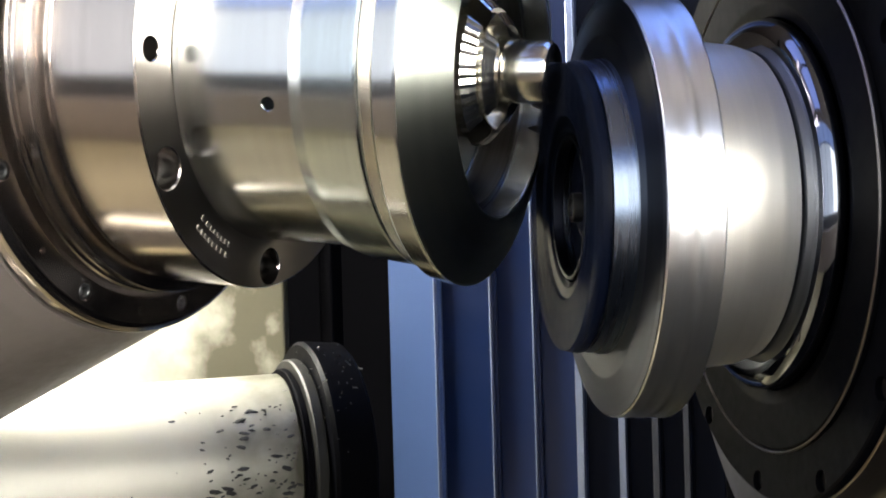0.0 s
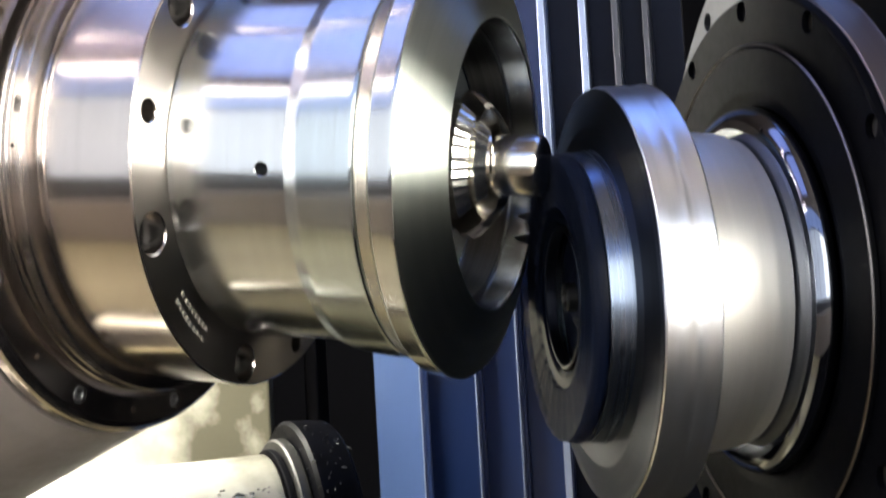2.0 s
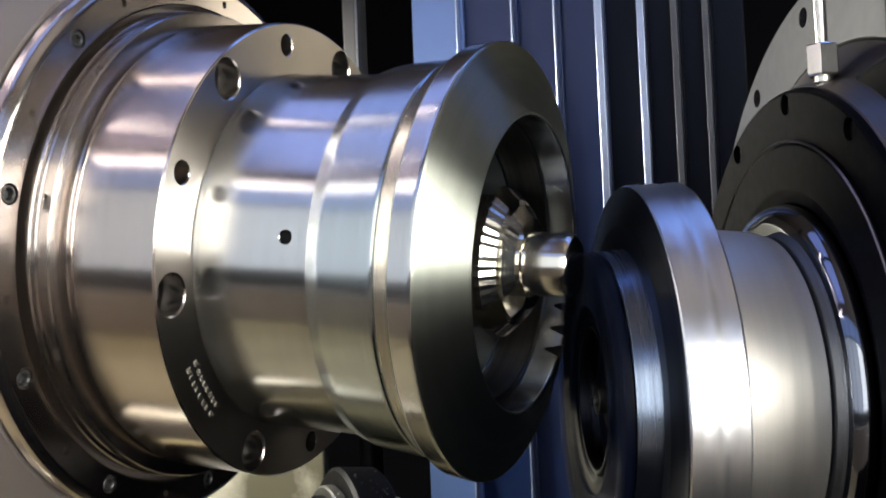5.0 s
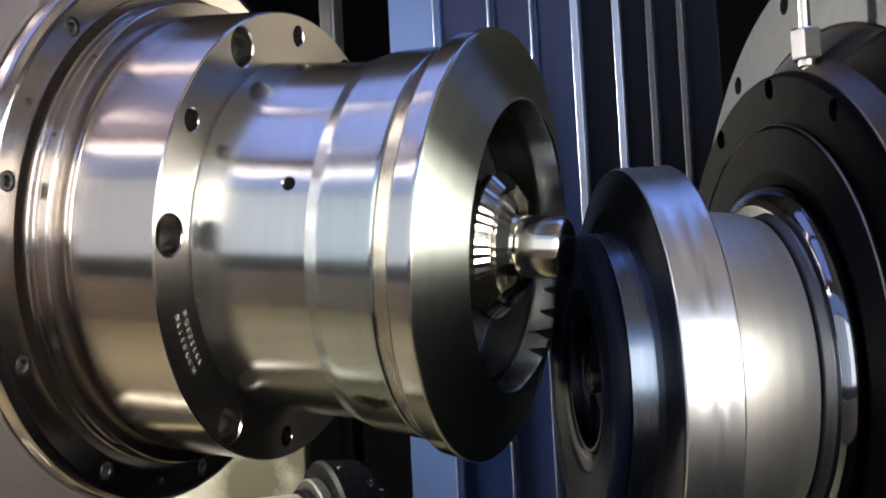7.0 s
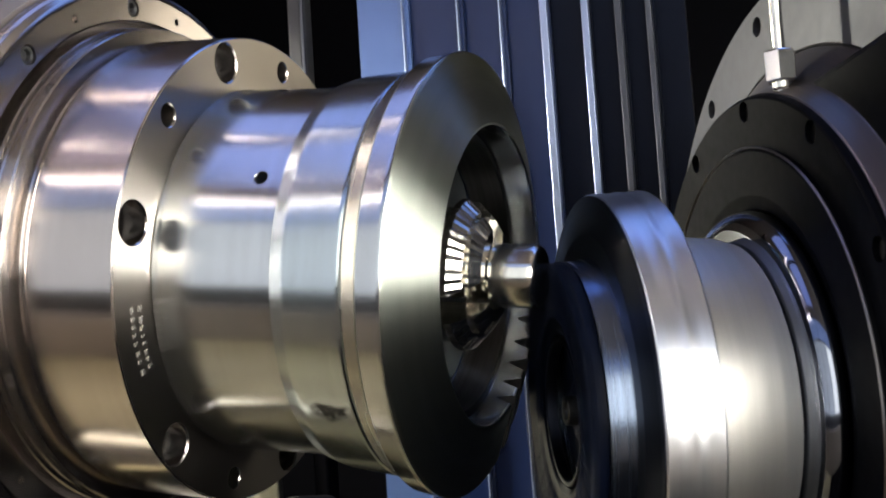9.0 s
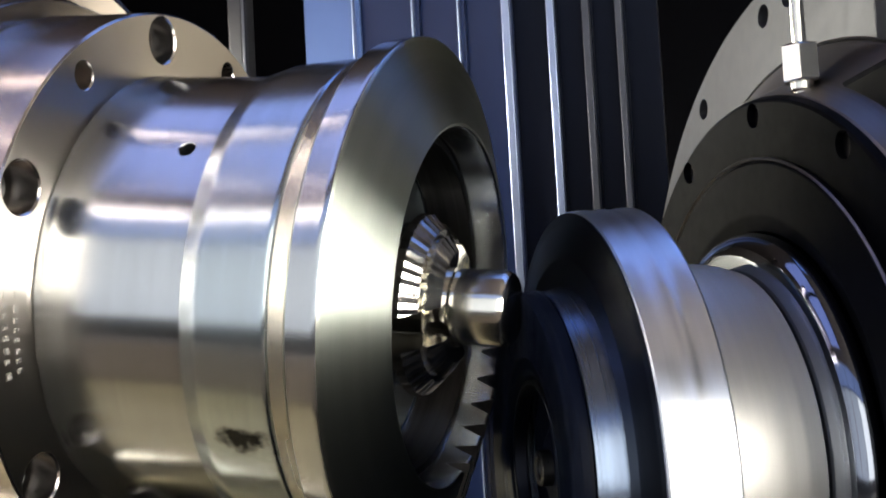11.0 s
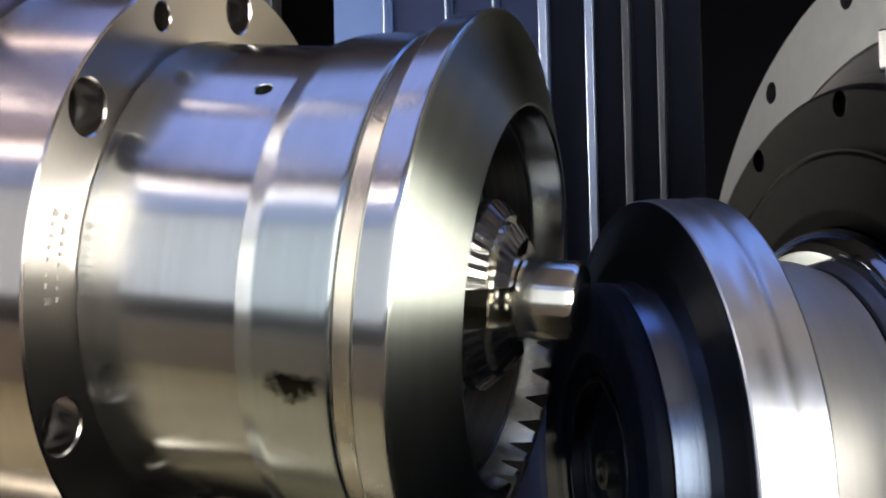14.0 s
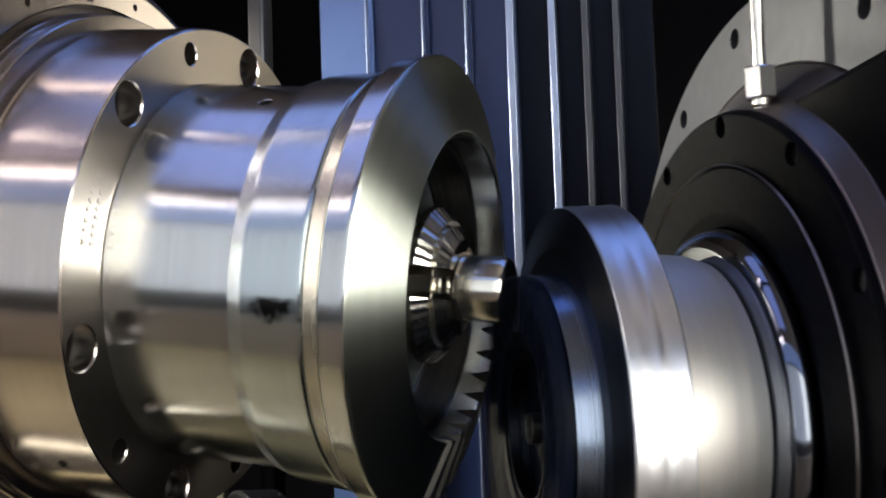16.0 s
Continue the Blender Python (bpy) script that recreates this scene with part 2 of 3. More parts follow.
def drill(x0, x1, r, seg=28, lead=0.0):
    """A closed cutter along x, with a chamfer at the mouth."""
    if lead:
        return lathe([(x0, 0), (x0, r), (-lead, r), (lead, r + 2 * lead), (x1, r + 2 * lead), (x1, 0)], seg, closed=False)
    return lathe([(x0, 0), (x0, r), (x1, r), (x1, 0)], seg, closed=False)


def socket_screw(r=0.0045, h=0.004):
    """A socket head screw along x, with its hexagonal socket."""
    bm = lathe(rounded([(-h, r * 0.98), (0, r), (0, r * 0.62), (-h, r * 0.62)], 0.0005), 24)
    lathe([(-h * 0.75, r * 0.62), (-h * 0.75, 0)], 6, closed=False, bm=bm)
    return bm


# ---- enclosure and hall ----
def enclosure():
    def slab(name, sx, sy, sz, at, mat, label):
        ob = mesh(name, box(sx, sy, sz, 0.004), mat, m=pose(*at))
        return tagged(ob, label, "structure", kind="structure")
    slab("floor", 9, 9, 0.1, (0, -1.5, -0.05), CAST, "dark oily concrete floor under the machine")
    slab("wall_back", 3.0, 0.05, 2.2, (0, 1.75, 1.1), WALL, "back wall of the machine, near black to look unlit")
    slab("wall_left", 0.05, 2.97, 2.2, (-1.5, 0.265, 1.1), APRON, "brown-grey painted side wall of the machine")
    slab("wall_right", 0.05, 2.7, 2.2, (1.5, 0.4, 1.1), PLATE, "grey painted side wall of the machine")
    slab("ceiling", 3.0, 2.97, 0.05, (0, 0.285, 2.22), ROOF, "brown-grey painted roof of the machine")
    slab("wall_front", 3.0, 0.06, 0.86, (0, -0.98, 0.43), APRON, "brown-grey painted front apron below the open door")
    slab("wall_hall", 9, 0.1, 4.4, (0, -2.8, 2.2), PLATE, "grey wall of the factory hall")
    slab("ceiling_hall", 9, 2.0, 0.1, (0, -1.9, 4.45), WALL, "dark roof of the factory hall")
    # a long row of hall windows behind the open door, the windows in the sides of the machine, and glowing panes added
    # in its roof and back wall
    def window(m, wide, low, mid, top, lower, upper):
        win = thing("window_or_panel_1", m, "window or added light panel with two glowing panes", "window", "windows round the machine", "structure")
        part("pane", box(wide, 0.02, mid - low - 0.03, 0.002, at=(0, 0, (mid + low) / 2)), lower, win, "bright pane of daylight or added glow")
        part("pane", box(wide, 0.02, top - mid - 0.03, 0.002, at=(0, 0, (mid + top) / 2)), upper, win, "upper pane of blue sky or added glow")
        part("window_frame", box(wide + 0.06, 0.04, 0.05, 0.004, at=(0, 0.01, mid)), WALL, win)
        part("window_frame", box(0.04, 0.04, top - low, 0.004, at=(wide / 2 + 0.02, 0.01, (top + low) / 2)), WALL, win)
        part("window_frame", box(0.04, 0.04, top - low, 0.004, at=(-wide / 2 - 0.02, 0.01, (top + low) / 2)), WALL, win)
    for k in range(-3, 4):
        window(pose(1.3 * k, -2.7, 0), 1.25, 0.78, 2.7, 4.2, PANE_WHITE if k > 0 else PANE_SHADED, PANE_BLUE)
    window(pose(-1.46, -0.58, 0, 0, 0, -90), 1.05, 1.0, 1.72, 2.1, PANE_LEFT, PANE_LEFT_BLUE)
    window(pose(1.46, -0.44, 0, 0, 0, 90), 1.0, 0.96, 1.30, 1.66, PANE_SIDE, PANE_SIDE)
    # no known window: an added glow to warm the flange face
    window(pose(1.1, 1.712, 0), 0.36, 1.36, 1.58, 1.80, GLOW_BACK, GLOW_BACK)
    # unseen roof panes, added and tinted for what sleeve, ring and cup reflect
    window(pose(0.6, 0.25, 2.185, -90, 0, 0), 0.9, -0.1, 0.25, 0.50, GLOW_ROOF_BLUE, GLOW_ROOF_BLUE)
    window(pose(-1.02, -0.9, 2.185, -90, 0, 0), 0.74, 0.0, 0.70, 0.76, GLOW_ROOF, GLOW_ROOF)
    window(pose(-0.24, -0.9, 2.185, -90, 0, 0), 0.66, 0.0, 0.70, 1.15, GLOW_ROOF_MID, GLOW_ROOF_MID)


def strip_light(m, length):
    t = thing("strip_light", m, "long glowing strip light in a steel housing under the roof", "lamp", "strip lights")
    part("housing", box(length + 0.06, 0.07, 0.04, 0.006, at=(0, 0, 0.035)), PLATE, t)
    part("tube", lathe(rounded([(-length / 2, 0), (-length / 2, 0.012), (length / 2, 0.012), (length / 2, 0)], 0.002), 24, closed=False), TUBE, t, "glowing tube")
    for s in (-1, 1):
        part("end_cap", box(0.03, 0.05, 0.05, 0.005, at=(s * (length / 2 + 0.015), 0, 0.008)), WALL, t)
    return t


enclosure()
strip_light(pose(-0.87, -0.115, 2.14), 1.04)
strip_light(pose(-0.97, -1.04, 2.14), 0.84)


def low_light():
    """A warm tube on two brackets just above the chute."""
    t = thing("low_strip_light", pose(-0.58, -0.06, 0.70), "warm glowing tube on two brackets over the chute", "lamp")
    part("tube", lathe(rounded([(-0.3, 0), (-0.3, 0.010), (0.3, 0.010), (0.3, 0)], 0.002), 24, closed=False), TUBE_WARM, t, "glowing tube")
    for s in (-1, 1):
        part("bracket", box(0.02, 0.03, 0.28, 0.004, at=(s * 0.31, 0, -0.13)), WALL, t)
    return t


TUBE_WARM = glow("warm_tube_glow", (1.0, 0.9, 0.7), 6)
low_light()


# ---- covers behind ----
def telescopic_cover():
    t = thing("telescopic_cover", pose(0, 0.70, 0), "blue telescopic steel way cover with bright vertical lips", "way cover")
    edges = [-0.25, -0.192, -0.122, -0.07, -0.017, 0.032, 0.070, 0.105, 0.14]
    for i, (a, b) in enumerate(zip(edges, edges[1:])):
        # plates darken to the right by colour, as the light on them falls off
        part("cover_plate", box(b - a + 0.012, 0.006, 1.72, 0.001, at=((a + b) / 2, 0.007 * i + 0.006, 1.3)), PANEL_LIT if i < 1 else PANEL if i < 4 else PANEL_UNLIT, t)
    for i, a in enumerate(edges[1:-1]):
        wide = 0.0025 if i < 3 else 0.0115 - 0.0007 * i
        lip = box(wide, 0.009, 1.72, 0.0012, at=(a, 0.007 * i, 1.3))
        # the rightmost lips get the dimmed colour in place of weaker light
        part("lip", lip, LIP if i < 5 else LIP_DIM, t, "worn steel lip, lit or dimmed by its colour")
    part("base_rail", box(0.46, 0.09, 0.03, 0.004, at=(-0.05, 0.03, 0.45)), CAST, t)
    return t


telescopic_cover()
rail = thing("guide_post", pose(-0.318, 0.69, 0), "slim dark post with a bright steel edge", "post")
part("post", box(0.02, 0.03, 0.86, 0.003, at=(-0.014, 0, 1.755)), DARK, rail)
# lower half blackened so that the post fades out below
part("foot", box(0.02, 0.03, 0.89, 0.003, at=(-0.014, 0.002, 0.88)), WALL, rail, "lower half, blackened to go unseen")
part("edge_strip", box(0.004, 0.008, 0.86, 0.001, at=(0, -0.018, 1.755)), LIP_DIM, rail, "bright steel edge")


# ---- workpiece spindle, left ----
def spindle_housing():
    t = thing("spindle_housing", WORK, "brown-grey tapered spindle housing with a screwed steel cover ring", "machine housing")
    part("body", lathe([(-0.088, 0.10), (-0.088, 0.166), (-0.1, 0.174), (-0.36, 0.325), (-0.7, 0.325), (-0.7, 0.10)], 128), HOUSE, t, "brown-grey painted taper")
    part("pedestal", box(0.22, 0.3, 0.8, 0.01), HOUSE, t, "painted pedestal", WORK.inverted() @ pose(-0.62, 0.03, 0.83))
    ring = part("cover_ring", lathe(rounded([(-0.086, 0.1425), (-0.074, 0.1425), (-0.074, 0.160), (-0.078, 0.1645), (-0.086, 0.1645)], 0.0012), 160), STEEL, t, "bright turned steel ring")
    cuts = []
    for k in range(10):
        cuts.append((drill(-0.0045, 0.01, 0.0055), around(-0.074, 0.1505, 25.2 + 36 * k) ))
        cuts.append((drill(-0.006, 0.01, 0.0022, 16), around(-0.074, 0.1505, -30.6 + 36 * k)))
    carve(ring, cuts)
    for k in range(10):
        part("cap_screw", socket_screw(0.0048, 0.0042), SCREW, ring, "black socket screw", around(-0.0745, 0.1505, 25.2 + 36 * k))
    return t


def arbor():
    t = thing("work_arbor", WORK, "turned steel clamping arbor with a drilled flange", "arbor")
    nose = part("nose_ring", lathe(rounded([(-0.095, 0.08), (-0.095, 0.139), (-0.070, 0.139), (-0.069, 0.1355), (-0.0655, 0.1355), (-0.0645, 0.138), (-0.0585, 0.138), (-0.0575, 0.126), (-0.05, 0.126), (-0.05, 0.08)], 0.0007), 160), STEEL, t, "stepped bright ring")
    carve(nose, [(drill(-0.008, 0.01, 0.0014, 14), around(-0.0632, 0.138, 4.7 + 120 * k) @ pose(0, 0, 0, 0, -90, 0)) for k in range(3)])
    fl = part("flange", lathe(rounded([(-0.0535, 0.06), (-0.0535, 0.128), (-0.051, 0.13), (0.0, 0.13), (0.0, 0.06)], 0.0009), 192), STEEL, t, "ground steel flange with bolt holes")
    cuts = []
    for k in range(6):
        cuts.append((drill(-0.021, 0.01, 0.0105, 40, 0.0008), around(0, 0.1176, -15.9 + 60 * k)))
        if k != 5:
            cuts.append((drill(-0.03, 0.01, 0.0058, 28, 0.0006), around(0, 0.1176, 13.8 + 60 * k)))
    cuts.append((drill(-0.01, 0.02, 0.0035, 20), around(-0.0245, 0.13, -105) @ pose(0, 0, 0, 0, -90, 0)))
    carve(fl, cuts)
    face_off(fl, FACED)
    for k in range(6):
        part("flange_screw", socket_screw(0.0085, 0.006), SCREW, fl, "dark socket screw down its bore", around(-0.0145, 0.1176, -15.9 + 60 * k))
    # engraved lines of writing that nobody can read, as bars
    rnd = random.Random(4)
    for row in range(2):
        a = -52.0
        while a < -34:
            w = rnd.uniform(1.0, 2.2)
            m = around(0.0002, 0.1105 + 0.0062 * row, a)
            part("engraved_bar", box(0.0004, 0.0013 * w, 0.0026, at=(0, 0, 0)), ENGRAVED, fl, "engraved bar", m)
            a += w * 0.95 + 0.9
    sl = part("sleeve", lathe(rounded([(0.0004, 0.06), (0.0004, 0.1016), (0.004, 0.1008), (0.0668, 0.1003), (0.0668, 0.06)], 0.0006), 192), GROUND, t, "ground steel sleeve")
    carve(sl, [(drill(-0.03, 0.01, 0.0034, 28, 0.0005), around(0.0538, 0.1005, 180 * k) @ pose(0, 0, 0, 0, -90, 0)) for k in range(2)])
    cr = part("clamp_ring", lathe(rounded([(0.0668, 0.07), (0.0668, 0.1030), (0.0750, 0.1055), (0.1045, 0.1080), (0.1062, 0.1066), (0.1062, 0.07)], 0.0007), 192), RINGM, t, "turned clamping ring with a dark smudge")
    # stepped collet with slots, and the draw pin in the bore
    part("bore_floor", lathe([(0.088, 0.0), (0.088, 0.079), (0.0845, 0.079), (0.0845, 0.0)], 96, closed=False), SHADE_STEEL, t)
    def facets(prof, seg):
        c = lathe(prof, seg)
        for v in c.verts:
            k = round(math.atan2(v.co.z, -v.co.y) / (2 * math.pi) * seg)
            if k % 2 and math.hypot(v.co.y, v.co.z) > 0.019:
                v.co.y, v.co.z = v.co.y * 0.987, v.co.z * 0.987
        for f in c.faces:
            f.smooth = False
        return c
    lower = part("collet_cone", facets([(0.094, 0.018), (0.094, 0.036), (0.1225, 0.036), (0.1262, 0.0405), (0.1300, 0.0400), (0.1362, 0.0335), (0.1362, 0.018)], 96), BRIGHT, t, "polished serrated cone")
    upper = part("collet_nose", facets([(0.1364, 0.018), (0.1364, 0.0300), (0.1386, 0.0312), (0.1432, 0.0245), (0.1432, 0.018)], 84), BRIGHT, t, "polished serrated nose")
    for ob in (lower, upper):
        carve(ob, [(box(0.1, 0.0155, 0.06, at=(0.146 if ob is lower else 0.1874, 0, 0.045)), around(0, 0, -54 + 120 * k)) for k in range(3)])
        for f in ob.data.polygons:
            f.use_smooth = False
    part("draw_pin", lathe(rounded([(0.08, 0), (0.08, 0.0125), (0.141, 0.0125), (0.143, 0.0168), (0.1655, 0.0168), (0.1685, 0.0145), (0.1685, 0)], 0.0009), 64, closed=False), BRIGHT, t, "polished round pin")
    return t


def ring_gear():
    t = thing("ring_gear", WORK, "satin grey steel ring gear with angled tooth slots", "gear")
    part("back_band", lathe(rounded([(0.1068, 0.079), (0.1068, 0.1088), (0.1156, 0.1125), (0.1156, 0.079)], 0.0006), 192), BAND, t, "pale turned back band")
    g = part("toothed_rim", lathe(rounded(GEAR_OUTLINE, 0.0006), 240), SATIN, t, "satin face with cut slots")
    part("bore_sleeve", lathe(rounded([(0.089, 0.0725), (0.089, 0.0760), (0.1268, 0.0760), (0.1268, 0.0725)], 0.0003), 160), SHADE_STEEL, t, "bore, darkened by its colour to look unlit")
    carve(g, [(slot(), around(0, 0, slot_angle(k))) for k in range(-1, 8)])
    # the walls of the fresh slots are coloured dark for the darkness seen through them, the lip inside the bore is
    # ground bright
    g.data.materials.append(SHADE_STEEL)
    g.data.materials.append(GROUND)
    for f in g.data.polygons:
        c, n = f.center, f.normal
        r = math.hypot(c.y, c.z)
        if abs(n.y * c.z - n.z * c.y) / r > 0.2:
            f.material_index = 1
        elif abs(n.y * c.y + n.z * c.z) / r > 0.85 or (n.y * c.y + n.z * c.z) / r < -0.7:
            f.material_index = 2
    return t


GEAR_OUTLINE = [(0.1158, 0.079), (0.1158, 0.1128), (0.1165, 0.1148), (0.1285, 0.1166), (0.1300, 0.1160), (0.1429, 0.0790), (0.1420, 0.0780), (0.1270, 0.0762), (0.1158, 0.0762)]


def slot_angle(k):
    return -144 + INDEX * (k - 7)


def slot(slim=0.0):
    """A tapered tooth slot, wide at the face and narrow at the root, running across the face."""
    c = bmesh.new()
    vs = []
    for r, depth, w0, w1 in ((0.072, 0.0108, 0.0060, 0.0004), (0.125, 0.0140, 0.0072, 0.0010)):
        face = 0.13 + (0.116 - r) * 0.349 + 0.004
        w0, w1 = w0 - slim, w1 - slim
        vs.append([c.verts.new((face, -w0, r)), c.verts.new((face, w0, r)), c.verts.new((face - depth - 0.004 + slim, w1, r)), c.verts.new((face - depth - 0.004 + slim, -w1, r))])
    a, b = vs
    c.faces.new(a)
    c.faces.new(b[::-1])
    for i in range(4):
        j = (i + 1) % 4
        c.faces.new((a[i], b[i], b[j], a[j]))
    bmesh.ops.recalc_face_normals(c, faces=c.faces[:])
    return c


def chip(k):
    """The metal of one tooth slot, which the cutter takes out of the gear and drops on the tray."""
    ob = mesh("metal_chip", lathe(rounded(GEAR_OUTLINE, 0.0006), 240), SATIN)
    carve(ob, [(slot(0.00004), around(0, 0, slot_angle(k)))], "INTERSECT")
    ob.data.materials.append(GROUND)
    for f in ob.data.polygons:
        c, n = f.center, f.normal
        if (n.y * c.y + n.z * c.z) / math.hypot(c.y, c.z) < -0.7:
            f.material_index = 1
    ob.matrix_world = WORK
    return tagged(ob, "satin grey steel chip cut out of the ring gear", "chip", "chips from the gear")


def ring_material():
    m = turned("ring_steel", (0.53, 0.585, 0.61), rough=0.22, aniso=0.75, ring=306)
    t = m.node_tree
    b = t.nodes["Principled BSDF"]
    co = t.nodes.new("ShaderNodeTexCoord")
    # one dark oily smudge on the outside of the ring
    a = -1.12
    at = Vector((0.0915, -0.1075 * math.cos(a), 0.1075 * math.sin(a)))
    sub = t.nodes.new("ShaderNodeVectorMath")
    sub.operation = "SUBTRACT"
    sub.inputs[1].default_value = at
    t.links.new(co.outputs["Object"], sub.inputs[0])
    mul = t.nodes.new("ShaderNodeVectorMath")
    mul.operation = "MULTIPLY"
    mul.inputs[1].default_value = (33, 84, 84)
    t.links.new(sub.outputs[0], mul.inputs[0])
    ns = add(t, "ShaderNodeTexNoise", Scale=150.0, Detail=3.0)
    t.links.new(co.outputs["Object"], ns.inputs["Vector"])
    ln = t.nodes.new("ShaderNodeVectorMath")
    ln.operation = "LENGTH"
    t.links.new(mul.outputs[0], ln.inputs[0])
    sm = t.nodes.new("ShaderNodeMath")
    sm.operation = "ADD"
    t.links.new(ln.outputs["Value"], sm.inputs[0])
    t.links.new(ns.outputs[0], sm.inputs[1])
    mask = ramp(t, sm.outputs[0], [(0.0, (1, 1, 1)), (1.0, (0, 0, 0))])
    e = mask.node.color_ramp.elements
    e[0].position, e[0].color, e[1].position, e[1].color = 0.72, (1, 1, 1, 1), 1.0, (0, 0, 0, 1)
    old = b.inputs["Base Color"].links[0].from_socket
    mix = t.nodes.new("ShaderNodeMix")
    mix.data_type = "RGBA"
    t.links.new(mask, mix.inputs[0])
    t.links.new(old, mix.inputs[6])
    mix.inputs[7].default_value = (0.03, 0.03, 0.03, 1)
    t.links.new(mix.outputs[2], b.inputs["Base Color"])
    return m


RINGM = ring_material()
housing = spindle_housing()
arbor_thing = arbor()
gear_thing = ring_gear()
chip_things = {k: chip(k) for k in range(-1, 6)}


# ---- cutter spindle, right ----
def cutter():
    t = thing("cup_cutter", TOOL, "spinning cup cutter with a grooved steel rim", "cutter")
    part("rim_disc", lathe(rounded([(0.004, 0.04), (0.002, 0.092), (0.0, 0.1085), (0.0, 0.1130), (0.0060, 0.1135), (0.0090, 0.1132), (0.0120, 0.1133), (0.0135, 0.1137), (0.0155, 0.1137), (0.0170, 0.1133), (0.0200, 0.1134), (0.0225, 0.1139), (0.0268, 0.1142), (0.0275, 0.1125), (0.0285, 0.0905), (0.0285, 0.04)], 0.0007), 192), RIM, t, "grooved bright rim")
    part("face_plate", lathe([(-0.0006, 0.1124), (-0.0008, 0.1082), (-0.003, 0.092), (-0.002, 0.07), (0.001, 0.07), (-0.0001, 0.1124)], 160), BLACKENED, t, "blackened dished face")
    part("cup", lathe(rounded([(-0.0155, 0.0778), (-0.0060, 0.0790), (-0.0010, 0.0797), (0.0, 0.0785), (0.0, 0.05), (-0.0155, 0.05)], 0.001), 160), CUP, t, "dark cup with a blue sheen")
    part("blade_ring", lathe([(-0.0157, 0.05), (-0.0157, 0.0785), (-0.0178, 0.0782), (-0.0198, 0.0775), (-0.0212, 0.0750), (-0.0218, 0.0725), (-0.0214, 0.056), (-0.0200, 0.0435), (-0.0180, 0.0405), (-0.0157, 0.040)], 160), NAVY_GLOSS, t, "navy black ring that holds the blades")
    part("hub", lathe(rounded([(0.0288, 0.05), (0.0288, 0.0895), (0.034, 0.0900), (0.066, 0.0868), (0.0755, 0.0838), (0.0755, 0.05)], 0.0008), 160), HUB, t, "bright turned hub")
    part("inner_ring", lathe(rounded([(-0.0195, 0.0368), (-0.0195, 0.0392), (-0.0130, 0.0392), (-0.0130, 0.0368)], 0.0006), 96), BLACKENED, t, "thin dark ring")
    part("inner_plug", lathe(rounded([(-0.0120, 0), (-0.0120, 0.014), (-0.0090, 0.018), (-0.0090, 0.0390), (0.0, 0.0390), (0.0, 0)], 0.001), 96, closed=False), NAVY, t)
    part("centre_screw", socket_screw(0.008, 0.006), SCREW, t, "dark socket screw", pose(-0.0115, 0, 0))
    n = 30
    for k in range(n):
        b = bmesh.new()
        p0 = [b.verts.new(v) for v in ((-0.0190, -0.0030, 0.0480), (-0.0190, 0.0030, 0.0480), (-0.0170, 0.0046, 0.0785), (-0.0170, -0.0046, 0.0785))]
        p1 = [b.verts.new(v) for v in ((-0.0228, -0.0020, 0.0500), (-0.0222, 0.0020, 0.0500), (-0.0238, 0.0030, 0.0770), (-0.0246, -0.0028, 0.0770))]
        b.faces.new(p0[::-1])
        b.faces.new(p1)
        for i in range(4):
            j = (i + 1) % 4
            b.faces.new((p0[i], p0[j], p1[j], p1[i]))
        bmesh.ops.recalc_face_normals(b, faces=b.faces[:])
        part("blade", b, NAVY, t, "", around(0, 0, 360 / n * k))
    return t


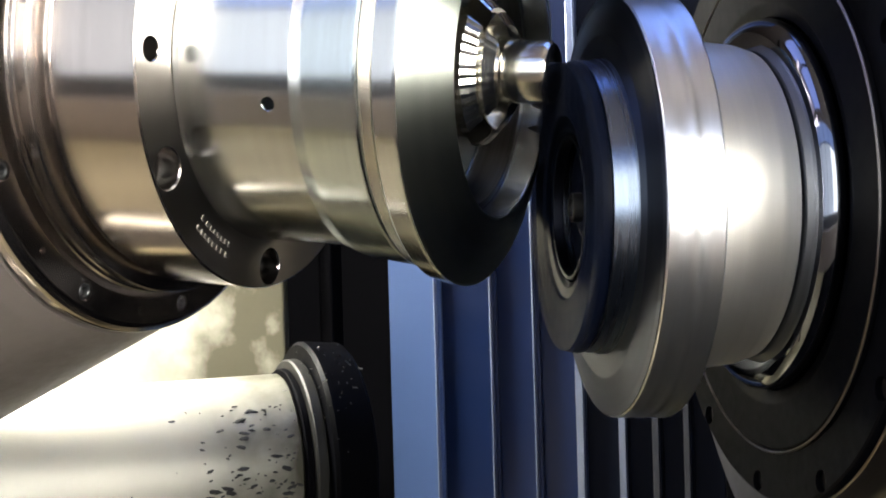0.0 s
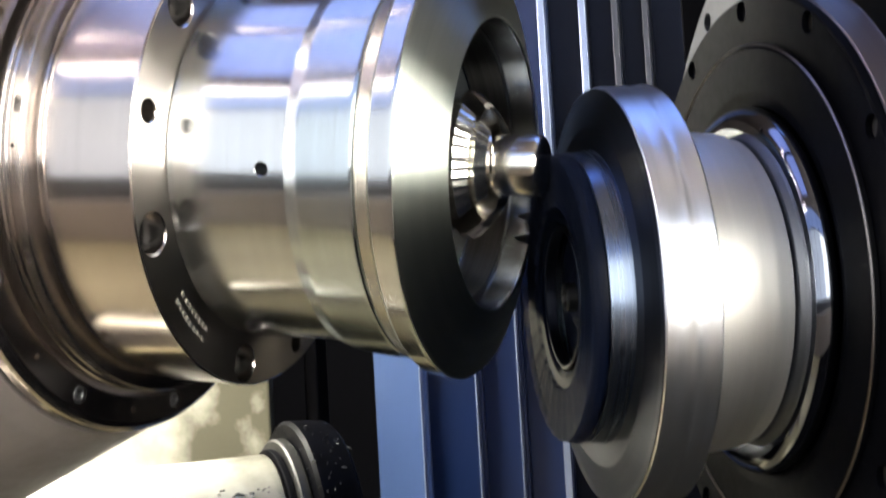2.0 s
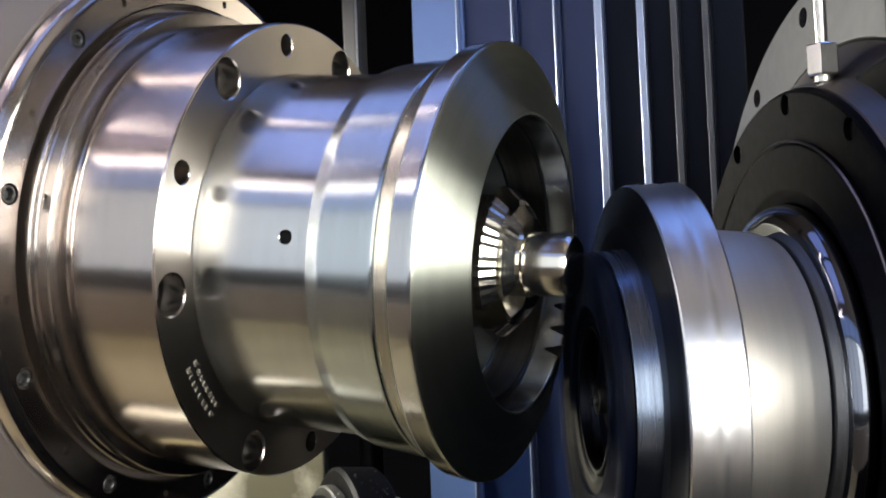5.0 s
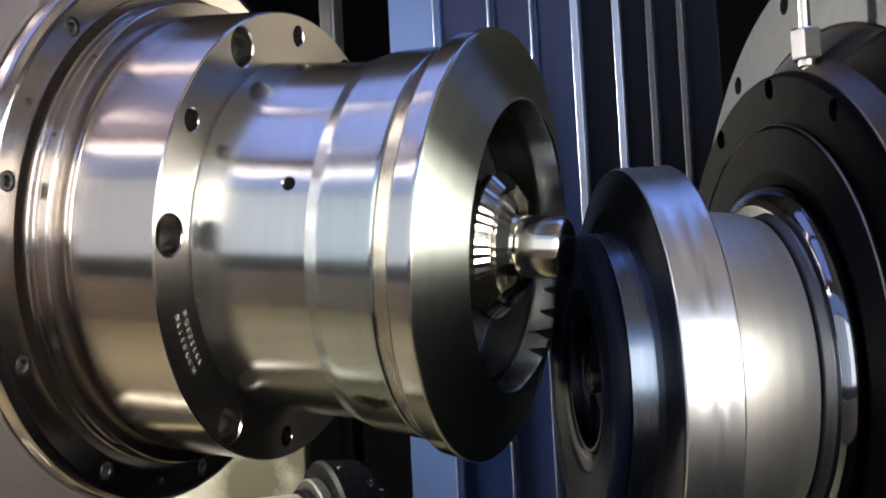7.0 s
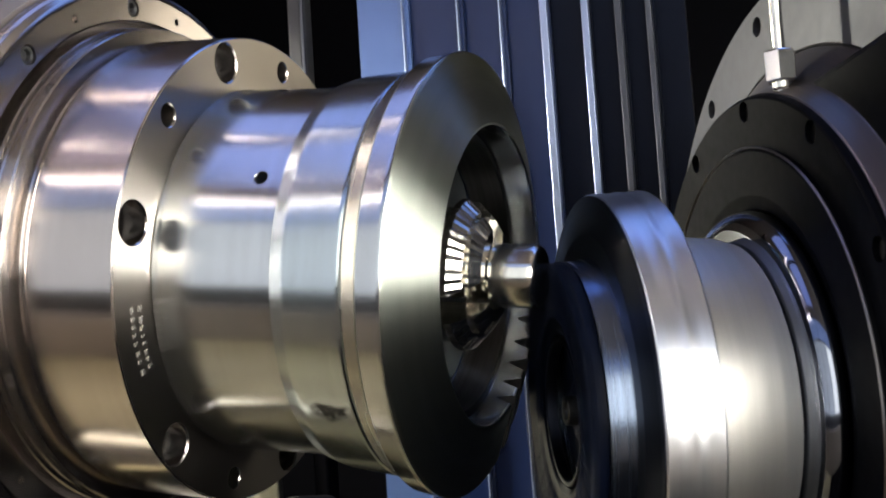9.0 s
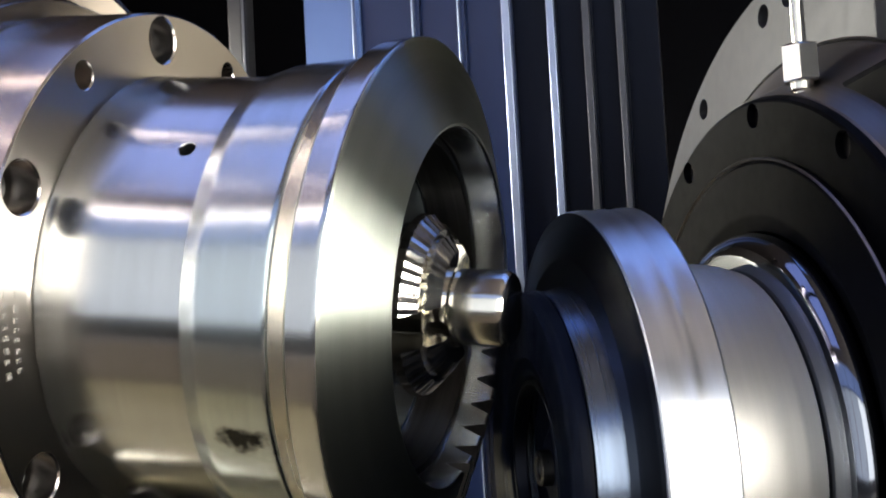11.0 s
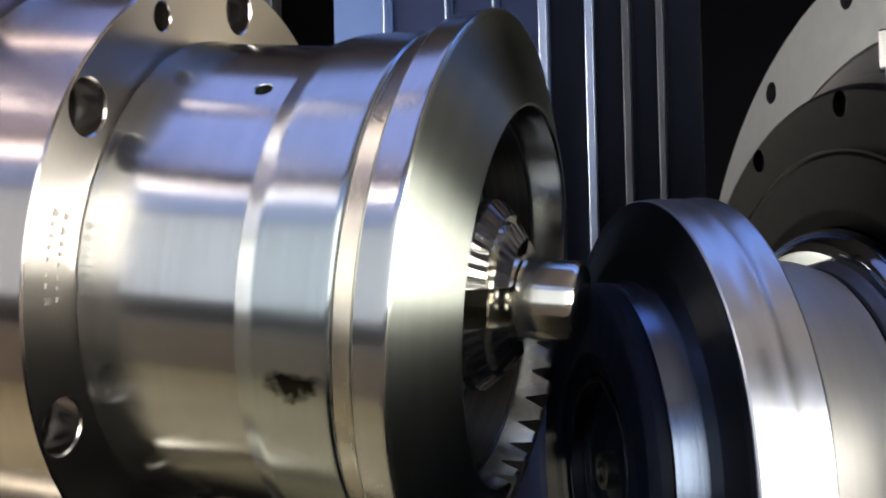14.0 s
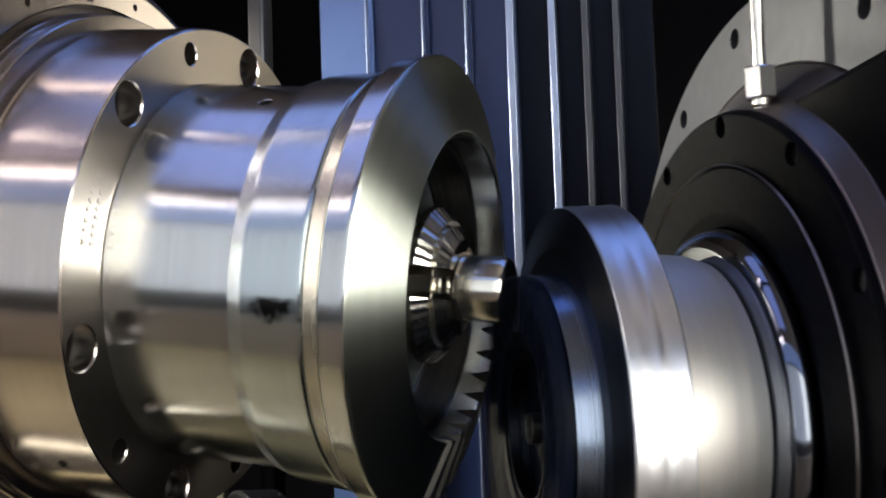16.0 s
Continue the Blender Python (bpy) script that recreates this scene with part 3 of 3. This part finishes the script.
def cutter_housing():
    t = thing("cutter_housing", TOOL, "dark cast spindle housing with bolted flanges", "machine housing")
    bulge = [(0.0862 - 0.0100 * math.cos(math.pi * k / 14), 0.0900 + 0.0112 * math.sin(math.pi * k / 14)) for k in range(15)]
    part("seal_ring", lathe([(0.0762, 0.06)] + bulge + [(0.0962, 0.06)], 160), GLOSS, t, "glossy black seal ring")
    part("face_ring", lathe(rounded([(0.0900, 0.1014), (0.0878, 0.109), (0.0872, 0.1328), (0.091, 0.134), (0.1, 0.134), (0.1, 0.1014)], 0.0006), 160), CAST, t)
    fl = part("flange", lathe(rounded([(0.0905, 0.134), (0.0885, 0.1605), (0.0915, 0.1625), (0.0925, 0.1625), (0.0925, 0.134)], 0.0008), 192), CAST, t, "dark flange with bolt holes")
    # added bead, there only to draw the bright highlight along the flange edge
    part("highlight_bead", lathe([(0.0872, 0.1338), (0.0864, 0.1345), (0.0872, 0.1352), (0.0880, 0.1345)], 160), SKIRT, t, "thin steel bead added to carry the edge highlight")
    part("flange_skirt", lathe(rounded([(0.0927, 0.134), (0.0927, 0.1627), (0.105, 0.168), (0.1215, 0.186), (0.16, 0.186), (0.16, 0.134)], 0.0008), 192), SKIRT, t, "brushed dark skirt")
    carve(fl, [(drill(-0.02, 0.01, 0.0058, 24), around(0.0885, 0.1545, -(75 + 30 * k))) for k in range(12)] )
    bp = part("back_plate", lathe(rounded([(0.1218, 0.1865), (0.1218, 0.232), (0.16, 0.232), (0.16, 0.1865)], 0.0012), 192), PALE, t, "grey plate with bolt holes")
    carve(bp, [(drill(-0.02, 0.012, 0.006, 24), around(0.122, 0.218, a)) for a in HOLES])
    # thin dark box in place of the shadow cast on the back plate
    part("shadow_slab", box(0.016, 0.2, 0.1, 0.004), CAST, t, "dark slab standing in for a shadow on the back plate", pose(0.113, -0.085, 0.150, -22.8))
    part("pedestal", box(0.3, 0.3, 0.75, 0.01), CAST, t, "", TOOL.inverted() @ pose(0.72, 0.34, 0.80))
    part("column", lathe(rounded([(0.155, 0.0), (0.155, 0.22), (0.2, 0.30), (0.7, 0.34), (0.7, 0)], 0.002), 96, closed=False), CAST, t)
    return t


HOLES = [142 + 30 * k for k in range(12)] + [119]
cutter_thing = cutter()
cutter_housing()


# ---- things below and behind ----
def coolant_pipe():
    t = thing("coolant_pipe", pose(0.2908, 0.041, 1.262), "thin bright steel pipe with a hexagon fitting", "pipe")
    up = pose(0, 0, 0, 0, -90, 0)
    part("stub", lathe(rounded([(0.0, 0), (0.0, 0.0052), (0.004, 0.0052), (0.0045, 0.0042), (0.0075, 0.0042), (0.008, 0.0052), (0.012, 0.0052), (0.012, 0)], 0.0004), 24, closed=False), BRIGHT, t, "", up)
    part("hex_nut", lathe(rounded([(0.0115, 0), (0.0115, 0.0084), (0.028, 0.0084), (0.028, 0)], 0.0009), 6, closed=False), BRIGHT, t, "bright hexagon nut", up)
    part("tube", lathe(rounded([(0.027, 0), (0.027, 0.0031), (0.5, 0.0031), (0.5, 0)], 0.0004), 20, closed=False), BRIGHT, t, "", up)
    return t


coolant_pipe()


DRUM_POSE = pose(-0.297, 0.50, 0.862, 0, 0, 45)


def drum():
    t = thing("drum", DRUM_POSE, "pale oily metal drum with dark chips on it", "drum")
    part("shell", lathe(rounded([(-0.42, 0.0), (-0.42, 0.094), (0.0, 0.094), (0.0, 0.0)], 0.003), 96, closed=False), DRUM, t, "pale oily shell")
    part("gasket", lathe(rounded([(0.0005, 0.07), (0.0005, 0.099), (0.008, 0.099), (0.008, 0.07)], 0.001), 96), WALL, t, "black gasket")
    part("end_ring", lathe(rounded([(0.0085, 0.07), (0.0085, 0.109), (0.022, 0.109), (0.022, 0.07)], 0.002), 96), DULL, t, "dull grey oily end ring")
    part("end_cover", lathe(rounded([(0.0225, 0.0), (0.0225, 0.128), (0.07, 0.124), (0.07, 0.0)], 0.004), 96, closed=False), CAST, t, "black end cover")
    part("stand", box(0.3, 0.12, 0.32, 0.006, at=(-0.2, 0, -0.24)), CAST, t)
    return t


drum()
def chips():
    """Dark flakes stuck to the near side of the drum, thicker towards its end."""
    rnd = random.Random(11)
    bm = bmesh.new()
    for k in range(230):
        x = -0.006 - abs(rnd.gauss(0, 0.06))
        a = rnd.uniform(-50, 50) if k < 110 else rnd.gauss(-25, 22)
        m = DRUM_POSE @ around(x, 0.0942, a) @ pose(0, 0, 0, 0, 0, rnd.uniform(-25, 25))
        big = rnd.random() ** 3
        l, w = 0.0012 + 0.0075 * big, 0.0008 + 0.0022 * big
        vs = [bm.verts.new(m @ Vector((l * math.cos(q) * rnd.uniform(0.6, 1.1), w * math.sin(q) * rnd.uniform(0.6, 1.1), 0.0003))) for q in (0, 1, 2, 3, 4.1, 5.2)]
        top = bm.verts.new(m @ Vector((0, 0, 0.0012)))
        for i in range(6):
            bm.faces.new((vs[i], vs[(i + 1) % 6], top))
    # bright curls caught on the dark end of the drum
    me_curls = bmesh.new()
    for k in range(40):
        m = DRUM_POSE @ around(rnd.gauss(0.035, 0.016), 0.1265, rnd.gauss(48, 13)) @ pose(0, 0, rnd.uniform(0, 0.003), rnd.uniform(0, 360), rnd.uniform(0, 360), rnd.uniform(0, 360))
        l, w = rnd.uniform(0.0006, 0.003), rnd.uniform(0.0004, 0.0011)
        vs = [me_curls.verts.new(m @ Vector(v)) for v in ((-l, -w, 0), (l, -w, w), (l, w, 0), (-l, w, w))]
        me_curls.faces.new(vs[:3])
        me_curls.faces.new((vs[0], vs[2], vs[3]))
    curls = mesh("bright_swarf", me_curls, SWARF)
    tagged(curls, "bright wet metal curls on the dark drum end", "swarf", kind="stuff")
    ob = mesh("metal_chips", bm, DARK)
    return tagged(ob, "dark metal chips stuck to the oily drum", "chips", kind="stuff")


chips()
sheet = mesh("splash_sheet", box(0.9, 0.012, 0.9, 0.003), SHEET, m=pose(-0.82, 0.645, 0.885))
tagged(sheet, "pale oily splash sheet standing behind the drum", "sheet metal")
# unseen dark half of the floor, added so the cutter's underside reflects darkness
tray = mesh("dark_tray", box(1.5, 2.4, 0.03, 0.004), WALL, m=pose(0.72, 0.3, 0.42, 0, 0, 0))
tagged(tray, "unseen dark tray added under the cutter spindle to darken its reflections", "tray")
bed = mesh("chip_chute", box(1.4, 2.4, 0.03, 0.004), CHUTE, m=pose(-0.74, 0.3, 0.42, 0, 0, 0))
tagged(bed, "beige steel chip chute below the spindles", "chute")


def work_light():
    t = thing("work_light", pose(-0.72, 0.42, 1.55), "glowing work light hung from the roof", "lamp")
    part("body", box(0.36, 0.08, 0.03, 0.006), WALL, t)
    part("stem", box(0.03, 0.03, 0.64, 0.004, at=(0, 0, 0.33)), WALL, t)
    part("lens", box(0.30, 0.05, 0.006, 0.002, at=(0, 0, -0.017)), LENS, t, "glowing lens")
    return t


LENS = glow("work_light_glow", (1.0, 0.95, 0.8), 6)
work_light()


def motions():
    turn = lambda a: WORK @ pose(0, 0, 0, -a, 0, 0)
    rows, a = [(0.0, turn(0))], 0.0
    for s in INDEX_TIMES:
        rows.append((s, turn(a)))
        a += INDEX
        rows.append((s + 0.16, turn(a)))
    rows.append((16.0, turn(a)))
    walk(arbor_thing, rows)
    walk(gear_thing, rows)
    # each chip turns with the gear until its slot is cut, then drops on the tray behind
    for k, ob in chip_things.items():
        stage = 6 - k
        rows, a = [(0.0, turn(0))], 0.0
        for s in INDEX_TIMES[:stage]:
            rows.append((s, turn(a)))
            a += INDEX
            rows.append((s + 0.16, turn(a)))
        off = INDEX_TIMES[stage - 1] + 0.5
        rows.append((off, turn(a)))
        for q in (0.05, 0.12, 0.2, 0.28, 0.36, 0.40):
            fall = pose(0.03 + 0.05 * q, 0.9 * q, -4.75 * q * q)
            rows.append((off + q, fall @ turn(a)))
        rows.append((16.0, rows[-1][1]))
        walk(ob, rows)
    walk(cutter_thing, [(0.1 * k, TOOL @ pose(0, 0, 0, 70 * k, 0, 0)) for k in range(161)])


motions()
